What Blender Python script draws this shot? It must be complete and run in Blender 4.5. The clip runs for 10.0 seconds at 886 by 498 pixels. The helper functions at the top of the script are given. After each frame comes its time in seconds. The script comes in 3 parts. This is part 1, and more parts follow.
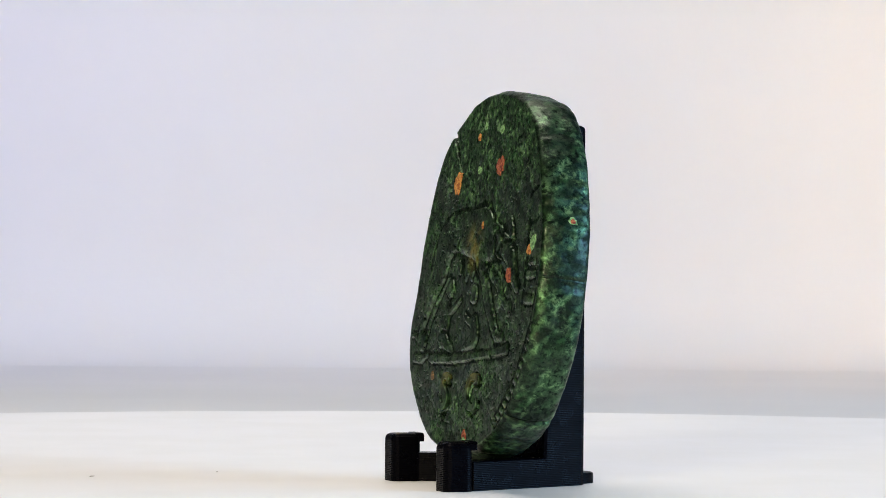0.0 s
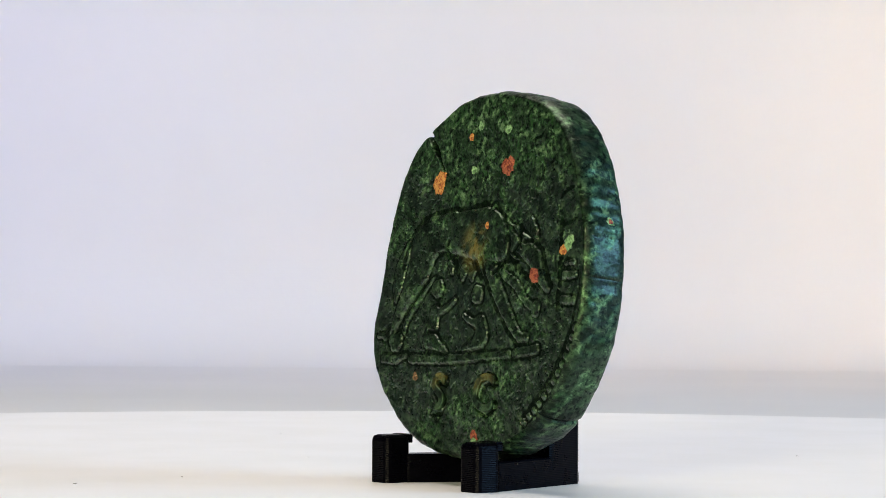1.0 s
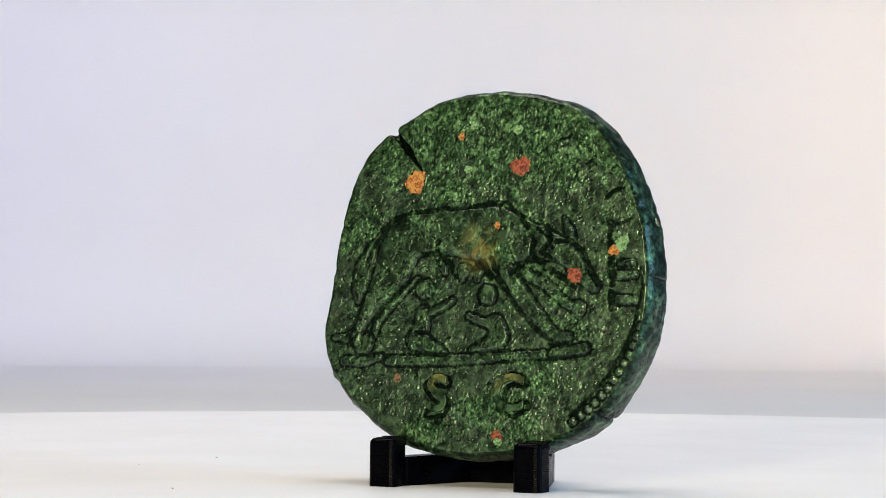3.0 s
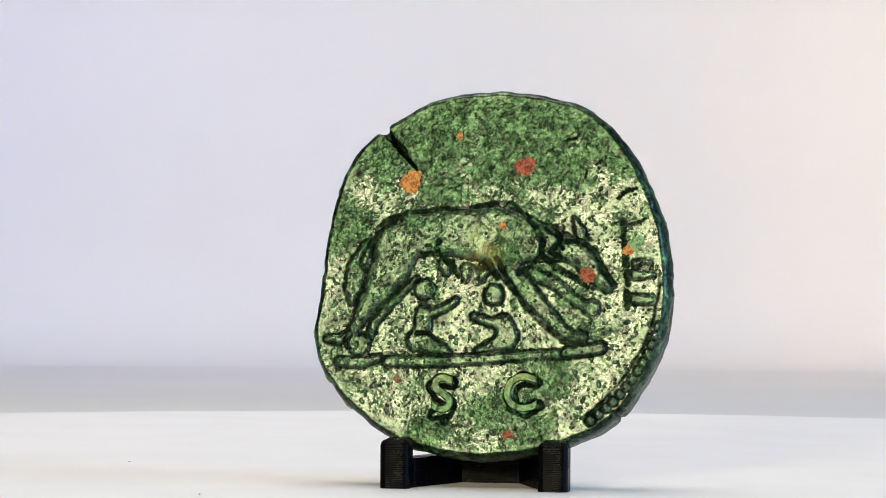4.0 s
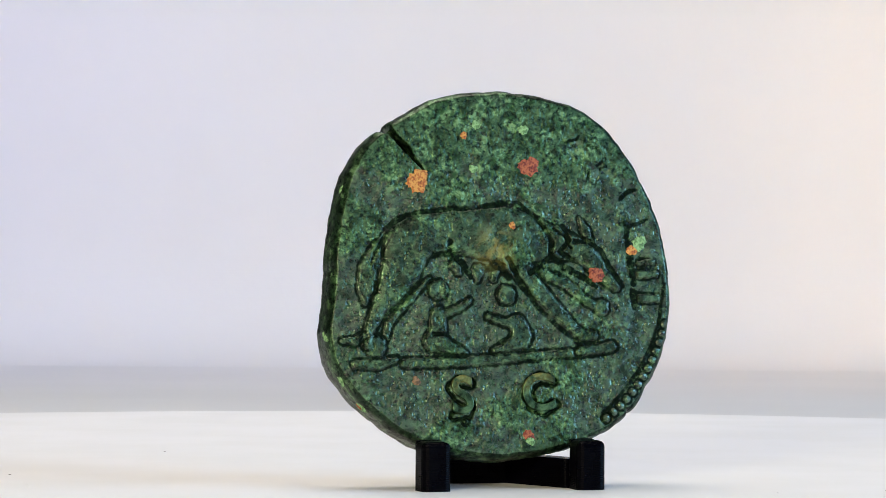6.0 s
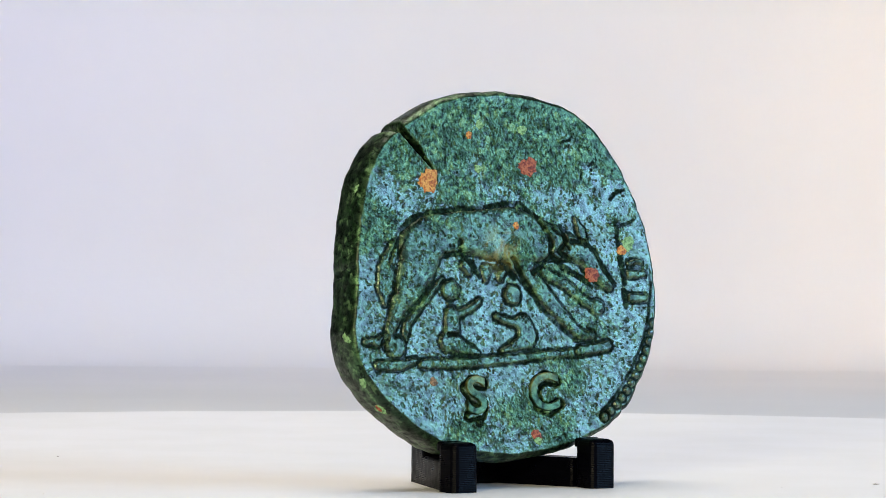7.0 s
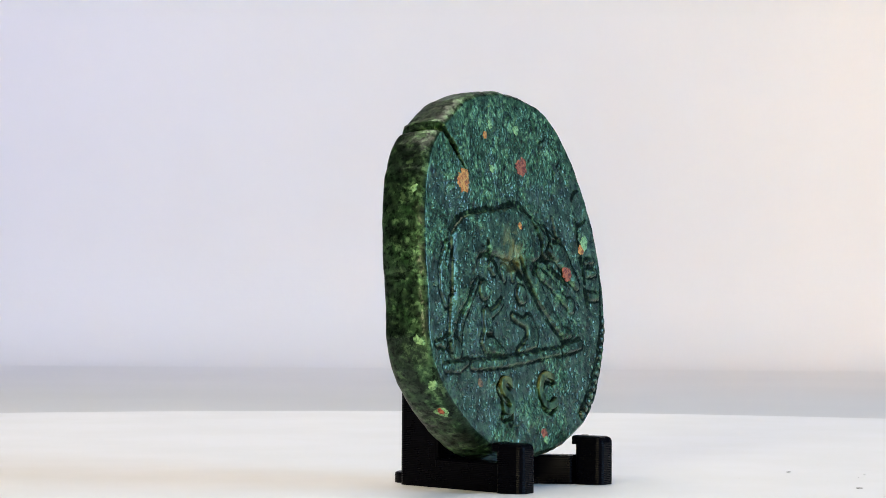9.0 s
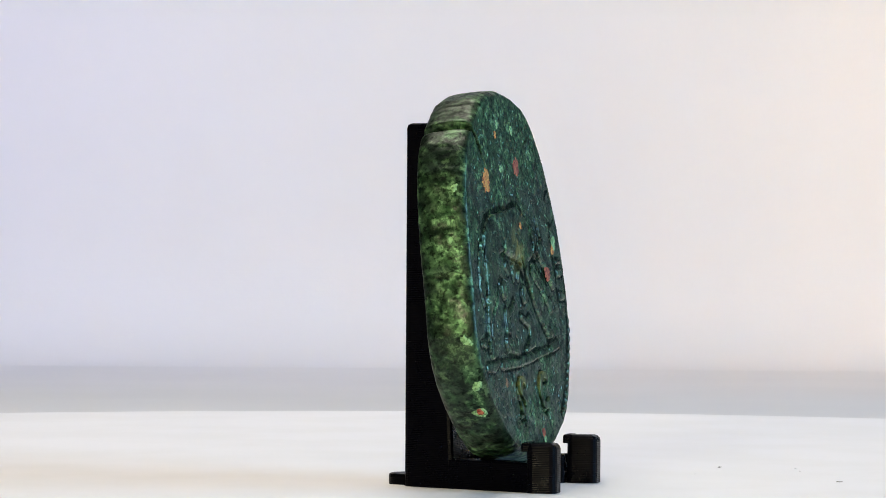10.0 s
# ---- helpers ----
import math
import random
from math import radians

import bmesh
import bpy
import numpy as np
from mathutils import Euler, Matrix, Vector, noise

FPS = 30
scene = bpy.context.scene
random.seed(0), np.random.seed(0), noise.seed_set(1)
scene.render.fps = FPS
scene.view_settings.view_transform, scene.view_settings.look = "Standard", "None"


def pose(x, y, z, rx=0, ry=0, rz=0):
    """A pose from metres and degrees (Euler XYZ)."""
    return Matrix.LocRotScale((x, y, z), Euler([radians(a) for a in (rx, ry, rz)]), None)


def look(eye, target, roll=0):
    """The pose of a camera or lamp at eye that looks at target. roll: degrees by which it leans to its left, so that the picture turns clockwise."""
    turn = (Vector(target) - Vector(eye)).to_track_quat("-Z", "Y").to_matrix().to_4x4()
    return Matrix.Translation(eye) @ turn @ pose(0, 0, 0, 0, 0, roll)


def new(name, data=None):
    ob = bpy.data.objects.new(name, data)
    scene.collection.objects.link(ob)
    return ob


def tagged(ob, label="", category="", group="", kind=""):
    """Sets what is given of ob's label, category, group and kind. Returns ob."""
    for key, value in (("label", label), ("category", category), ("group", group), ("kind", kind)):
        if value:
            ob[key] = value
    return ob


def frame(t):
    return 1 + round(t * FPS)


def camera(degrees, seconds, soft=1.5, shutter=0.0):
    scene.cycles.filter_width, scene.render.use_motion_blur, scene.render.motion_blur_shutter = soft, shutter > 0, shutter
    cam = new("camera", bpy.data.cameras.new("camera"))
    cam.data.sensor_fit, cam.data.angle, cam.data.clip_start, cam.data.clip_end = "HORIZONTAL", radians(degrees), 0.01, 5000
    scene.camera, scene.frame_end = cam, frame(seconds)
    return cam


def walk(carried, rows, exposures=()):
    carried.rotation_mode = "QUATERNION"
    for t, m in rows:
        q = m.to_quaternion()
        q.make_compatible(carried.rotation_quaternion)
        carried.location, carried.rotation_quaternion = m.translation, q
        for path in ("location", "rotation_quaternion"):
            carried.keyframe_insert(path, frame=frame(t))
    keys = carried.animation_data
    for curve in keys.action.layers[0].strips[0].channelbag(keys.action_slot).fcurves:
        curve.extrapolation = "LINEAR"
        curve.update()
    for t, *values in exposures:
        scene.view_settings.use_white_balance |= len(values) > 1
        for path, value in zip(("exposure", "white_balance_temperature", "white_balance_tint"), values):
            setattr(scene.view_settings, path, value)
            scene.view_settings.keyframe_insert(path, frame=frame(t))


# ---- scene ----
# One unit of the drawings below is a millimetre; MM turns it into metres.
MM = 0.001

# ---- camera: stands still, close to the turntable's surface ----
cam = camera(15.2, 10.0, soft=0.5)
EYE = (0.0, -0.29885, 0.02085)
AIM = (-0.00502, 0.0, 0.02120)
walk(cam, [(0.0, look(EYE, AIM, 0.35)), (10.0, look(EYE, AIM, 0.35))], [(0.0, -0.17, 7950, 10), (10.0, -0.17, 7950, 10)])

# the turn of the turntable, in degrees, every half second
TURN = [-70.96, -63.45, -56.02, -48.68, -41.41, -34.20, -27.05, -19.95, -12.88, -5.83, 1.20,
        8.22, 15.24, 22.27, 29.33, 36.41, 43.54, 50.71, 57.95, 65.25, 72.62]


# ---- light ----
def area(name, eye, target, sx, sy, watts, colour, spread=180):
    data = bpy.data.lights.new(name, "AREA")
    data.shape, data.size, data.size_y = "RECTANGLE", sx, sy
    data.energy, data.color, data.spread = watts, colour, radians(spread)
    ob = new(name, data)
    ob.matrix_world = look(eye, target)
    return ob


world = bpy.data.worlds.new("world")
scene.world = world
world.use_nodes = True
bg = world.node_tree.nodes["Background"]
sky = world.node_tree.nodes.new("ShaderNodeTexSky")
sky.sky_type, sky.sun_disc = "NISHITA", False
sky.sun_elevation, sky.sun_rotation = radians(35), radians(200)
world.node_tree.links.new(sky.outputs["Color"], bg.inputs["Color"])
bg.inputs["Strength"].default_value = 0.1

area("window_daylight", (1.17, -0.29, 0.36), (0.0, -0.05, 0.02), 0.94, 0.38, 19.5, (0.22, 0.51, 1.0))
area("desk_lamp_light", (-0.21, -0.595, 0.18), (0, 0, 0.02), 0.14, 0.08, 2.4, (0.97, 0.96, 0.74))
# added fill from the front, no visible source: lifts the backdrop and coin
area("front_fill_light", (0.22, -0.85, 0.40), (-0.03, 0.35, 0.08), 0.40, 0.40, 1.25, (1.0, 0.90, 0.92))
# added fill overhead, unseen: brightens the turntable's plate more than the card
area("overhead_fill_light", (-0.04, 0.10, 0.42), (-0.02, 0.0, 0.0), 0.26, 0.26, 1.50, (0.94, 0.93, 1.0))
# two unseen fills added beside the card: warm tint right, blue tint left
area("card_warm_fill_light", (0.23, 0.35, 0.10), (0.10, 0.50, 0.06), 0.05, 0.05, 0.088, (1.0, 0.60, 0.22), 120)
area("card_blue_fill_light", (-0.23, 0.35, 0.10), (-0.10, 0.50, 0.08), 0.06, 0.05, 0.066, (0.40, 0.42, 1.0), 120)
area("phone_light", (-0.012, -0.301, 0.0105), (0, 0, 0.03), 0.005, 0.005, 0.13, (1.0, 0.91, 0.70))


# ---- materials ----
class Nodes:
    """A short way to write node materials."""

    def __init__(self, name):
        self.mat = bpy.data.materials.new(name)
        self.mat.use_nodes = True
        self.tree = self.mat.node_tree
        self.bsdf = self.tree.nodes["Principled BSDF"]
        self.coord = self.add("TexCoord").outputs["Object"]

    def add(self, kind):
        return self.tree.nodes.new("ShaderNode" + kind)

    def link(self, value, socket):
        if isinstance(value, bpy.types.NodeSocket):
            self.tree.links.new(value, socket)
        else:
            socket.default_value = value

    def noise(self, scale, detail=4.0, rough=0.55, distort=0.0, vector=None):
        n = self.add("TexNoise")
        self.link(vector or self.coord, n.inputs["Vector"])
        n.inputs["Scale"].default_value, n.inputs["Detail"].default_value = scale, detail
        n.inputs["Roughness"].default_value, n.inputs["Distortion"].default_value = rough, distort
        return n.outputs["Fac"]

    def cells(self, scale, feature="F1"):
        n = self.add("TexVoronoi")
        n.feature = feature
        self.link(self.coord, n.inputs["Vector"])
        n.inputs["Scale"].default_value = scale
        return n.outputs["Distance"]

    def ramp(self, fac, a, b, lo=0.0, hi=1.0):
        n = self.add("MapRange")
        n.interpolation_type = "SMOOTHSTEP"
        self.link(fac, n.inputs["Value"])
        for k, v in (("From Min", a), ("From Max", b), ("To Min", lo), ("To Max", hi)):
            n.inputs[k].default_value = v
        return n.outputs["Result"]

    def math(self, op, a, b=0.0):
        n = self.add("Math")
        n.operation = op
        self.link(a, n.inputs[0])
        self.link(b, n.inputs[1])
        return n.outputs[0]

    def mix(self, fac, a, b, kind="MIX"):
        n = self.add("Mix")
        n.data_type, n.blend_type = "RGBA", kind
        self.link(fac, n.inputs[0])
        for v, s in ((a, n.inputs[6]), (b, n.inputs[7])):
            self.link((*v, 1.0) if isinstance(v, tuple) else v, s)
        return n.outputs[2]

    def split(self):
        n = self.add("SeparateXYZ")
        self.link(self.coord, n.inputs[0])
        return n.outputs

    def bump(self, height, distance, strength=1.0, normal=None):
        n = self.add("Bump")
        self.link(height, n.inputs["Height"])
        n.inputs["Distance"].default_value, n.inputs["Strength"].default_value = distance, strength
        if normal:
            self.link(normal, n.inputs["Normal"])
        return n.outputs["Normal"]

    def done(self, colour=None, rough=None, normal=None, metal=None, spec=None):
        for v, k in ((colour, "Base Color"), (rough, "Roughness"), (normal, "Normal"), (metal, "Metallic"), (spec, "Specular IOR Level")):
            if v is not None:
                self.link((*v, 1.0) if isinstance(v, tuple) else v, self.bsdf.inputs[k])
        return self.mat


def paint(name, colour, dark, rough=0.7, scale=40.0, depth=0.0002):
    m = Nodes(name)
    c = m.mix(m.ramp(m.noise(scale, 5), 0.35, 0.65), colour, dark)
    return m.done(c, rough, m.bump(m.noise(scale * 30, 3), depth, 0.4))


def patina_material():
    m = Nodes("green_bronze_patina")

    def layer(name):
        n = m.add("Attribute")
        n.attribute_name = name
        return n.outputs["Fac"]

    groove, crust, polish = layer("groove"), layer("crust"), layer("polish")
    mid = m.noise(650, 5, 0.65, 0.4)
    fine = m.noise(2000, 4, 0.65)
    broad = m.ramp(m.noise(430, 5, 0.65, 0.6), 0.44, 0.56)
    blot = m.noise(850, 5, 0.65, 0.4)
    grain = m.cells(2300)
    # smooth, nearly black patina under a crust of green and pale green grains
    c = m.mix(m.ramp(mid, 0.40, 0.60), (0.001, 0.003, 0.002), (0.003, 0.009, 0.005))
    c = m.mix(m.math("MULTIPLY", m.math("MULTIPLY", crust, m.ramp(broad, 0.0, 1.0, 0.25, 1.0)), m.ramp(fine, 0.42, 0.54)), c, (0.017, 0.058, 0.019))
    pale = m.math("MULTIPLY", m.ramp(m.noise(2000, 4, 0.7, 0.3), 0.49, 0.56), m.ramp(blot, 0.47, 0.57))
    pale = m.math("MULTIPLY", pale, m.ramp(broad, 0.0, 1.0, 0.2, 1.0))
    c = m.mix(m.math("MULTIPLY", pale, m.ramp(crust, 0.0, 1.0, 0.35, 0.95)), c, (0.120, 0.225, 0.105))
    dull = m.math("MULTIPLY", m.ramp(fine, 0.55, 0.45), m.ramp(blot, 0.56, 0.44))
    c = m.mix(m.math("MULTIPLY", dull, 0.95), c, (0.002, 0.005, 0.003))
    # yellowish stain under the animal's belly
    off = m.add("VectorMath")
    off.operation = "DISTANCE"
    m.link(m.coord, off.inputs[0])
    off.inputs[1].default_value = (-0.0006, 0.0024, 0.0)
    stain = m.math("MULTIPLY", m.ramp(off.outputs["Value"], 0.0028, 0.0004), m.ramp(mid, 0.40, 0.58))
    c = m.mix(m.math("MULTIPLY", stain, 0.6), c, (0.26, 0.22, 0.06))
    # the grooves are mixed halfway to near black
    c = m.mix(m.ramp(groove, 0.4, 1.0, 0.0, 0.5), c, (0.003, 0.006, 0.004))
    n = m.bump(mid, 0.00012, 0.35)
    n = m.bump(grain, 0.00005, 0.25, n)
    n = m.bump(fine, 0.00005, 0.4, n)
    # the smooth patina is a thin hard glaze, broken by pits and crust
    pits = m.ramp(m.noise(3600, 2, 0.5), 0.33, 0.40)
    glaze = m.math("MULTIPLY", polish, m.math("MULTIPLY", pits, m.ramp(blot, 0.34, 0.46, 0.55, 1.0)))
    m.link(m.math("MULTIPLY", glaze, 0.50), m.bsdf.inputs["Coat Weight"])
    m.link(m.ramp(mid, 0.35, 0.65, 0.22, 0.33), m.bsdf.inputs["Coat Roughness"])
    m.bsdf.inputs["Specular Tint"].default_value = (0.42, 0.92, 0.45, 1.0)
    m.bsdf.inputs["Coat IOR"].default_value = 2.0
    m.bsdf.inputs["IOR"].default_value = 1.58
    m.link(m.bump(fine, 0.00004, 0.45, m.bump(mid, 0.00006, 0.4)), m.bsdf.inputs["Coat Normal"])
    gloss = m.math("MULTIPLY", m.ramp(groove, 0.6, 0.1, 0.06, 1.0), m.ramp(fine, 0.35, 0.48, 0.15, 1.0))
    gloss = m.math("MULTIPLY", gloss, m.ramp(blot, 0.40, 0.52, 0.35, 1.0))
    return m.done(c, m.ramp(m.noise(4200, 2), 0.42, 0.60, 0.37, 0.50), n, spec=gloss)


def plastic_material():
    m = Nodes("black_printed_plastic")
    x, y, z = m.split()
    w = m.math("SINE", m.math("MULTIPLY", m.math("ADD", z, m.math("MULTIPLY", m.noise(400, 2), 0.00004)), 2 * math.pi / 0.00016))
    c = m.mix(m.noise(500, 3), (0.0004, 0.0004, 0.0008), (0.0008, 0.0008, 0.0025))
    n = m.bump(w, 0.00002, 0.35)
    m.bsdf.inputs["IOR"].default_value = 1.2
    n = m.bump(m.noise(1500, 3), 0.00002, 0.2, n)
    return m.done(c, m.ramp(m.noise(700, 4), 0.35, 0.65, 0.24, 0.40), n, spec=0.18)


def deposit_material(name, light, dark):
    m = Nodes(name)
    c = m.mix(m.ramp(m.noise(2600, 4, 0.7), 0.44, 0.58), light, dark)
    c = m.mix(m.math("MULTIPLY", m.ramp(m.noise(5200, 2, 0.6), 0.58, 0.66), 0.7), c, (dark[0] * 0.35, dark[1] * 0.35, dark[2] * 0.35))
    return m.done(c, 0.75, m.bump(m.noise(3000, 4), 0.0001, 0.7))


PATINA = patina_material()
PLASTIC = plastic_material()
WALL = paint("off_white_wall_paint", (0.78, 0.775, 0.77), (0.74, 0.735, 0.73), 0.8, 6.0)
DARK_WALL = paint("dark_grey_wall_paint", (0.07, 0.068, 0.066), (0.05, 0.048, 0.047), 0.8, 3.0)
DISC = paint("white_matt_plastic", (0.89, 0.89, 0.89), (0.86, 0.86, 0.85), 0.5, 60.0, 0.00005)
WOOD = paint("dark_wood_board", (0.14, 0.10, 0.07), (0.10, 0.07, 0.05), 0.5, 8.0)
TABLETOP = paint("white_laminate", (0.80, 0.79, 0.80), (0.75, 0.745, 0.75), 0.6, 14.0)
FRAME = paint("white_frame_paint", (0.8, 0.8, 0.8), (0.75, 0.75, 0.75), 0.4, 9.0)
ORANGE = deposit_material("orange_deposit", (0.56, 0.27, 0.07), (0.36, 0.10, 0.025))
RUST = deposit_material("rust_red_deposit", (0.36, 0.10, 0.045), (0.17, 0.025, 0.015))
LEAF = deposit_material("pale_green_deposit", (0.22, 0.42, 0.19), (0.09, 0.22, 0.08))
BROWN = deposit_material("brown_deposit", (0.24, 0.14, 0.07), (0.10, 0.06, 0.03))
SPECK = deposit_material("grey_speck", (0.45, 0.43, 0.40), (0.25, 0.24, 0.22))


# ---- builders ----
def link_mesh(name, verts, faces, material, smooth=False):
    me = bpy.data.meshes.new(name)
    me.from_pydata(verts, [], faces)
    me.materials.append(material)
    me.polygons.foreach_set("use_smooth", [smooth] * len(me.polygons))
    me.update()
    return me


def part(name, bm, material, parent=None, label="", smooth=False):
    me = bpy.data.meshes.new(name)
    bmesh.ops.recalc_face_normals(bm, faces=bm.faces)
    bm.to_mesh(me)
    bm.free()
    me.materials.append(material)
    me.polygons.foreach_set("use_smooth", [smooth] * len(me.polygons))
    ob = new(name, me)
    ob.parent = parent
    return tagged(ob, label)


def prism(plan, z0, z1, bevel=0.0, segments=2, shift=None):
    """An upright prism over a plan of (x, y) corners; shift(x, y) moves its top corners."""
    bm = bmesh.new()
    low = [bm.verts.new((x, y, z0)) for x, y in plan]
    top = [bm.verts.new((*(shift(x, y) if shift else (x, y)), z1)) for x, y in plan]
    n = len(plan)
    bm.faces.new(low[::-1])
    bm.faces.new(top)
    for i in range(n):
        bm.faces.new((low[i], low[(i + 1) % n], top[(i + 1) % n], top[i]))
    if bevel:
        edges = [e for e in bm.edges if max(v.co.z for v in e.verts) > z0 + 1e-9]
        bmesh.ops.bevel(bm, geom=edges, offset=bevel, segments=segments, profile=0.5, affect="EDGES")
    return bm


def box(x0, x1, y0, y1, z0, z1, bevel=0.0):
    return prism([(x0, y0), (x1, y0), (x1, y1), (x0, y1)], z0, z1, bevel)


# ---- the room: plain walls that close the place, a window to the east ----
def room():
    def wall(name, b, mat, label, kind="wall"):
        ob = part(name, box(*b), mat)
        tagged(ob, label, kind, kind="structure")
        return ob

    wall("wall_north", (-1.3, 1.3, BACK + 0.03, BACK + 0.13, -0.75, 1.6), DARK_WALL, "plain dark grey painted wall behind the backdrop board")
    wall("wall_south", (-1.3, 1.3, -1.6, -1.5, -0.75, 1.6), DARK_WALL, "plain dark grey painted wall behind the camera")
    wall("wall_west", (-1.3, -1.2, -1.5, BACK + 0.03, -0.75, 1.6), DARK_WALL, "plain dark grey painted wall")
    east = part("wall_east", box(1.2, 1.3, -1.5, -0.80, -0.75, 1.6), WALL)
    tagged(east, "plain off-white painted wall with a window opening", "wall", kind="structure")
    for b in ((1.2, 1.3, 0.22, BACK + 0.03, -0.75, 1.6), (1.2, 1.3, -0.80, 0.22, -0.75, 0.02), (1.2, 1.3, -0.80, 0.22, 0.82, 1.6)):
        part("panel", box(*b), WALL, east)
    window = tagged(new("window_1"), "white framed window in the east wall", "window", kind="structure")
    for b in ((1.205, 1.24, -0.795, -0.765, 0.025, 0.815), (1.205, 1.24, 0.185, 0.215, 0.025, 0.815),
              (1.205, 1.24, -0.765, 0.185, 0.025, 0.055), (1.205, 1.24, -0.765, 0.185, 0.785, 0.815)):
        part("window_frame", box(*b, 0.003), FRAME, window)
    wall("ceiling", (-1.3, 1.3, -1.6, BACK + 0.13, 1.6, 1.7), WALL, "plain white ceiling", "ceiling")
    wall("floor", (-1.3, 1.3, -1.6, BACK + 0.13, -0.85, -0.75), WOOD, "plain dark wooden floor", "floor")


BACK = 0.50
TOP = -0.0073
room()


def backdrop_sheet():
    """A sheet of card that hangs from the wall and sweeps forward onto the table."""
    thing = tagged(new("backdrop_sheet"), "plain off-white card backdrop sweeping down onto the table", "backdrop")
    floor_z = TOP + 0.0006
    line = [(BACK, 0.30), (BACK, 0.15), (BACK, 0.06)]
    for k in range(65):
        a = math.pi / 2 * k / 64
        line.append((BACK - 0.026 * (1 - math.cos(a)), floor_z + 0.026 * (1 - math.sin(a))))
    line += [(0.36, floor_z), (0.24, floor_z)]
    bm = bmesh.new()
    xs = (-0.16, -0.05, 0.05, 0.16)
    rows = [[bm.verts.new((x, y, z)) for x in xs] for y, z in line]
    for a, b in zip(rows, rows[1:]):
        for i in range(len(xs) - 1):
            bm.faces.new((a[i], a[i + 1], b[i + 1], b[i]))
    bmesh.ops.recalc_face_normals(bm, faces=bm.faces)
    bmesh.ops.solidify(bm, geom=bm.faces[:], thickness=0.0005)
    part("card", bm, WALL, thing)
    for x in (-0.06, 0.08):
        part("clip", box(x - 0.008, x + 0.008, BACK - 0.002, BACK + 0.03, 0.288, 0.306, 0.0008), WALL, thing, "small white clip")
    return thing


backdrop_sheet()


def table():
    top = tagged(new("table"), "white table carrying the turntable against the wall", "table")
    part("tabletop", box(-0.55, 0.55, -0.62, BACK + 0.028, -0.035, TOP, 0.003), TABLETOP, top)
    for x in (-0.5, 0.5):
        for y in (-0.56, BACK - 0.06):
            part("leg", box(x - 0.025, x + 0.025, y - 0.025, y + 0.025, -0.75, -0.035), TABLETOP, top)
    return top


table()


# ---- the turntable ----
def turntable():
    thing = tagged(new("turntable"), "round white matt display turntable, slowly turning", "turntable")

    def lathe(profile, n=160):
        bm = bmesh.new()
        rings = [[bm.verts.new((r * math.cos(2 * math.pi * i / n), r * math.sin(2 * math.pi * i / n), z)) for i in range(n)] for r, z in profile]
        for a, b in zip(rings, rings[1:]):
            for i in range(n):
                bm.faces.new((a[i], a[(i + 1) % n], b[(i + 1) % n], b[i]))
        bm.faces.new(rings[0])
        bm.faces.new(rings[-1])
        return bm

    part("plate", lathe([(0.1382, -0.006), (0.1392, -0.0052), (0.1394, -0.0012), (0.1390, -0.0004), (0.1380, 0.0)]), DISC, thing)
    part("base", lathe([(0.118, -0.0072), (0.120, -0.0070), (0.120, -0.0064), (0.118, -0.0062)]), DISC, thing)
    rng = random.Random(5)
    for k in range(16):
        r, a = rng.uniform(0.022, 0.085), rng.uniform(0, 2 * math.pi)
        bm = bmesh.new()
        bmesh.ops.create_icosphere(bm, subdivisions=1, radius=1.0)
        s = rng.uniform(0.00006, 0.00017)
        w, turn = rng.uniform(1.0, 3.2), rng.uniform(0, 3.14)
        for v in bm.verts:
            v.co *= rng.uniform(0.75, 1.2)
            x, y = v.co.x * s * w, v.co.y * s
            v.co = (r * math.cos(a) + x * math.cos(turn) - y * math.sin(turn), r * math.sin(a) + x * math.sin(turn) + y * math.cos(turn), max(0.0, s * 0.45 * (v.co.z + 0.8)))
        part("dust_speck", bm, SPECK if rng.random() < 0.6 else DISC, thing, "tiny speck of dust on the plate")
    return thing


TABLE_DISC = turntable()


# ---- the stand: printed in black plastic, two splayed arms and an upright back ----
STAND_AT = pose(-0.00050, -0.00735, 0, 0, 0, 4.07)


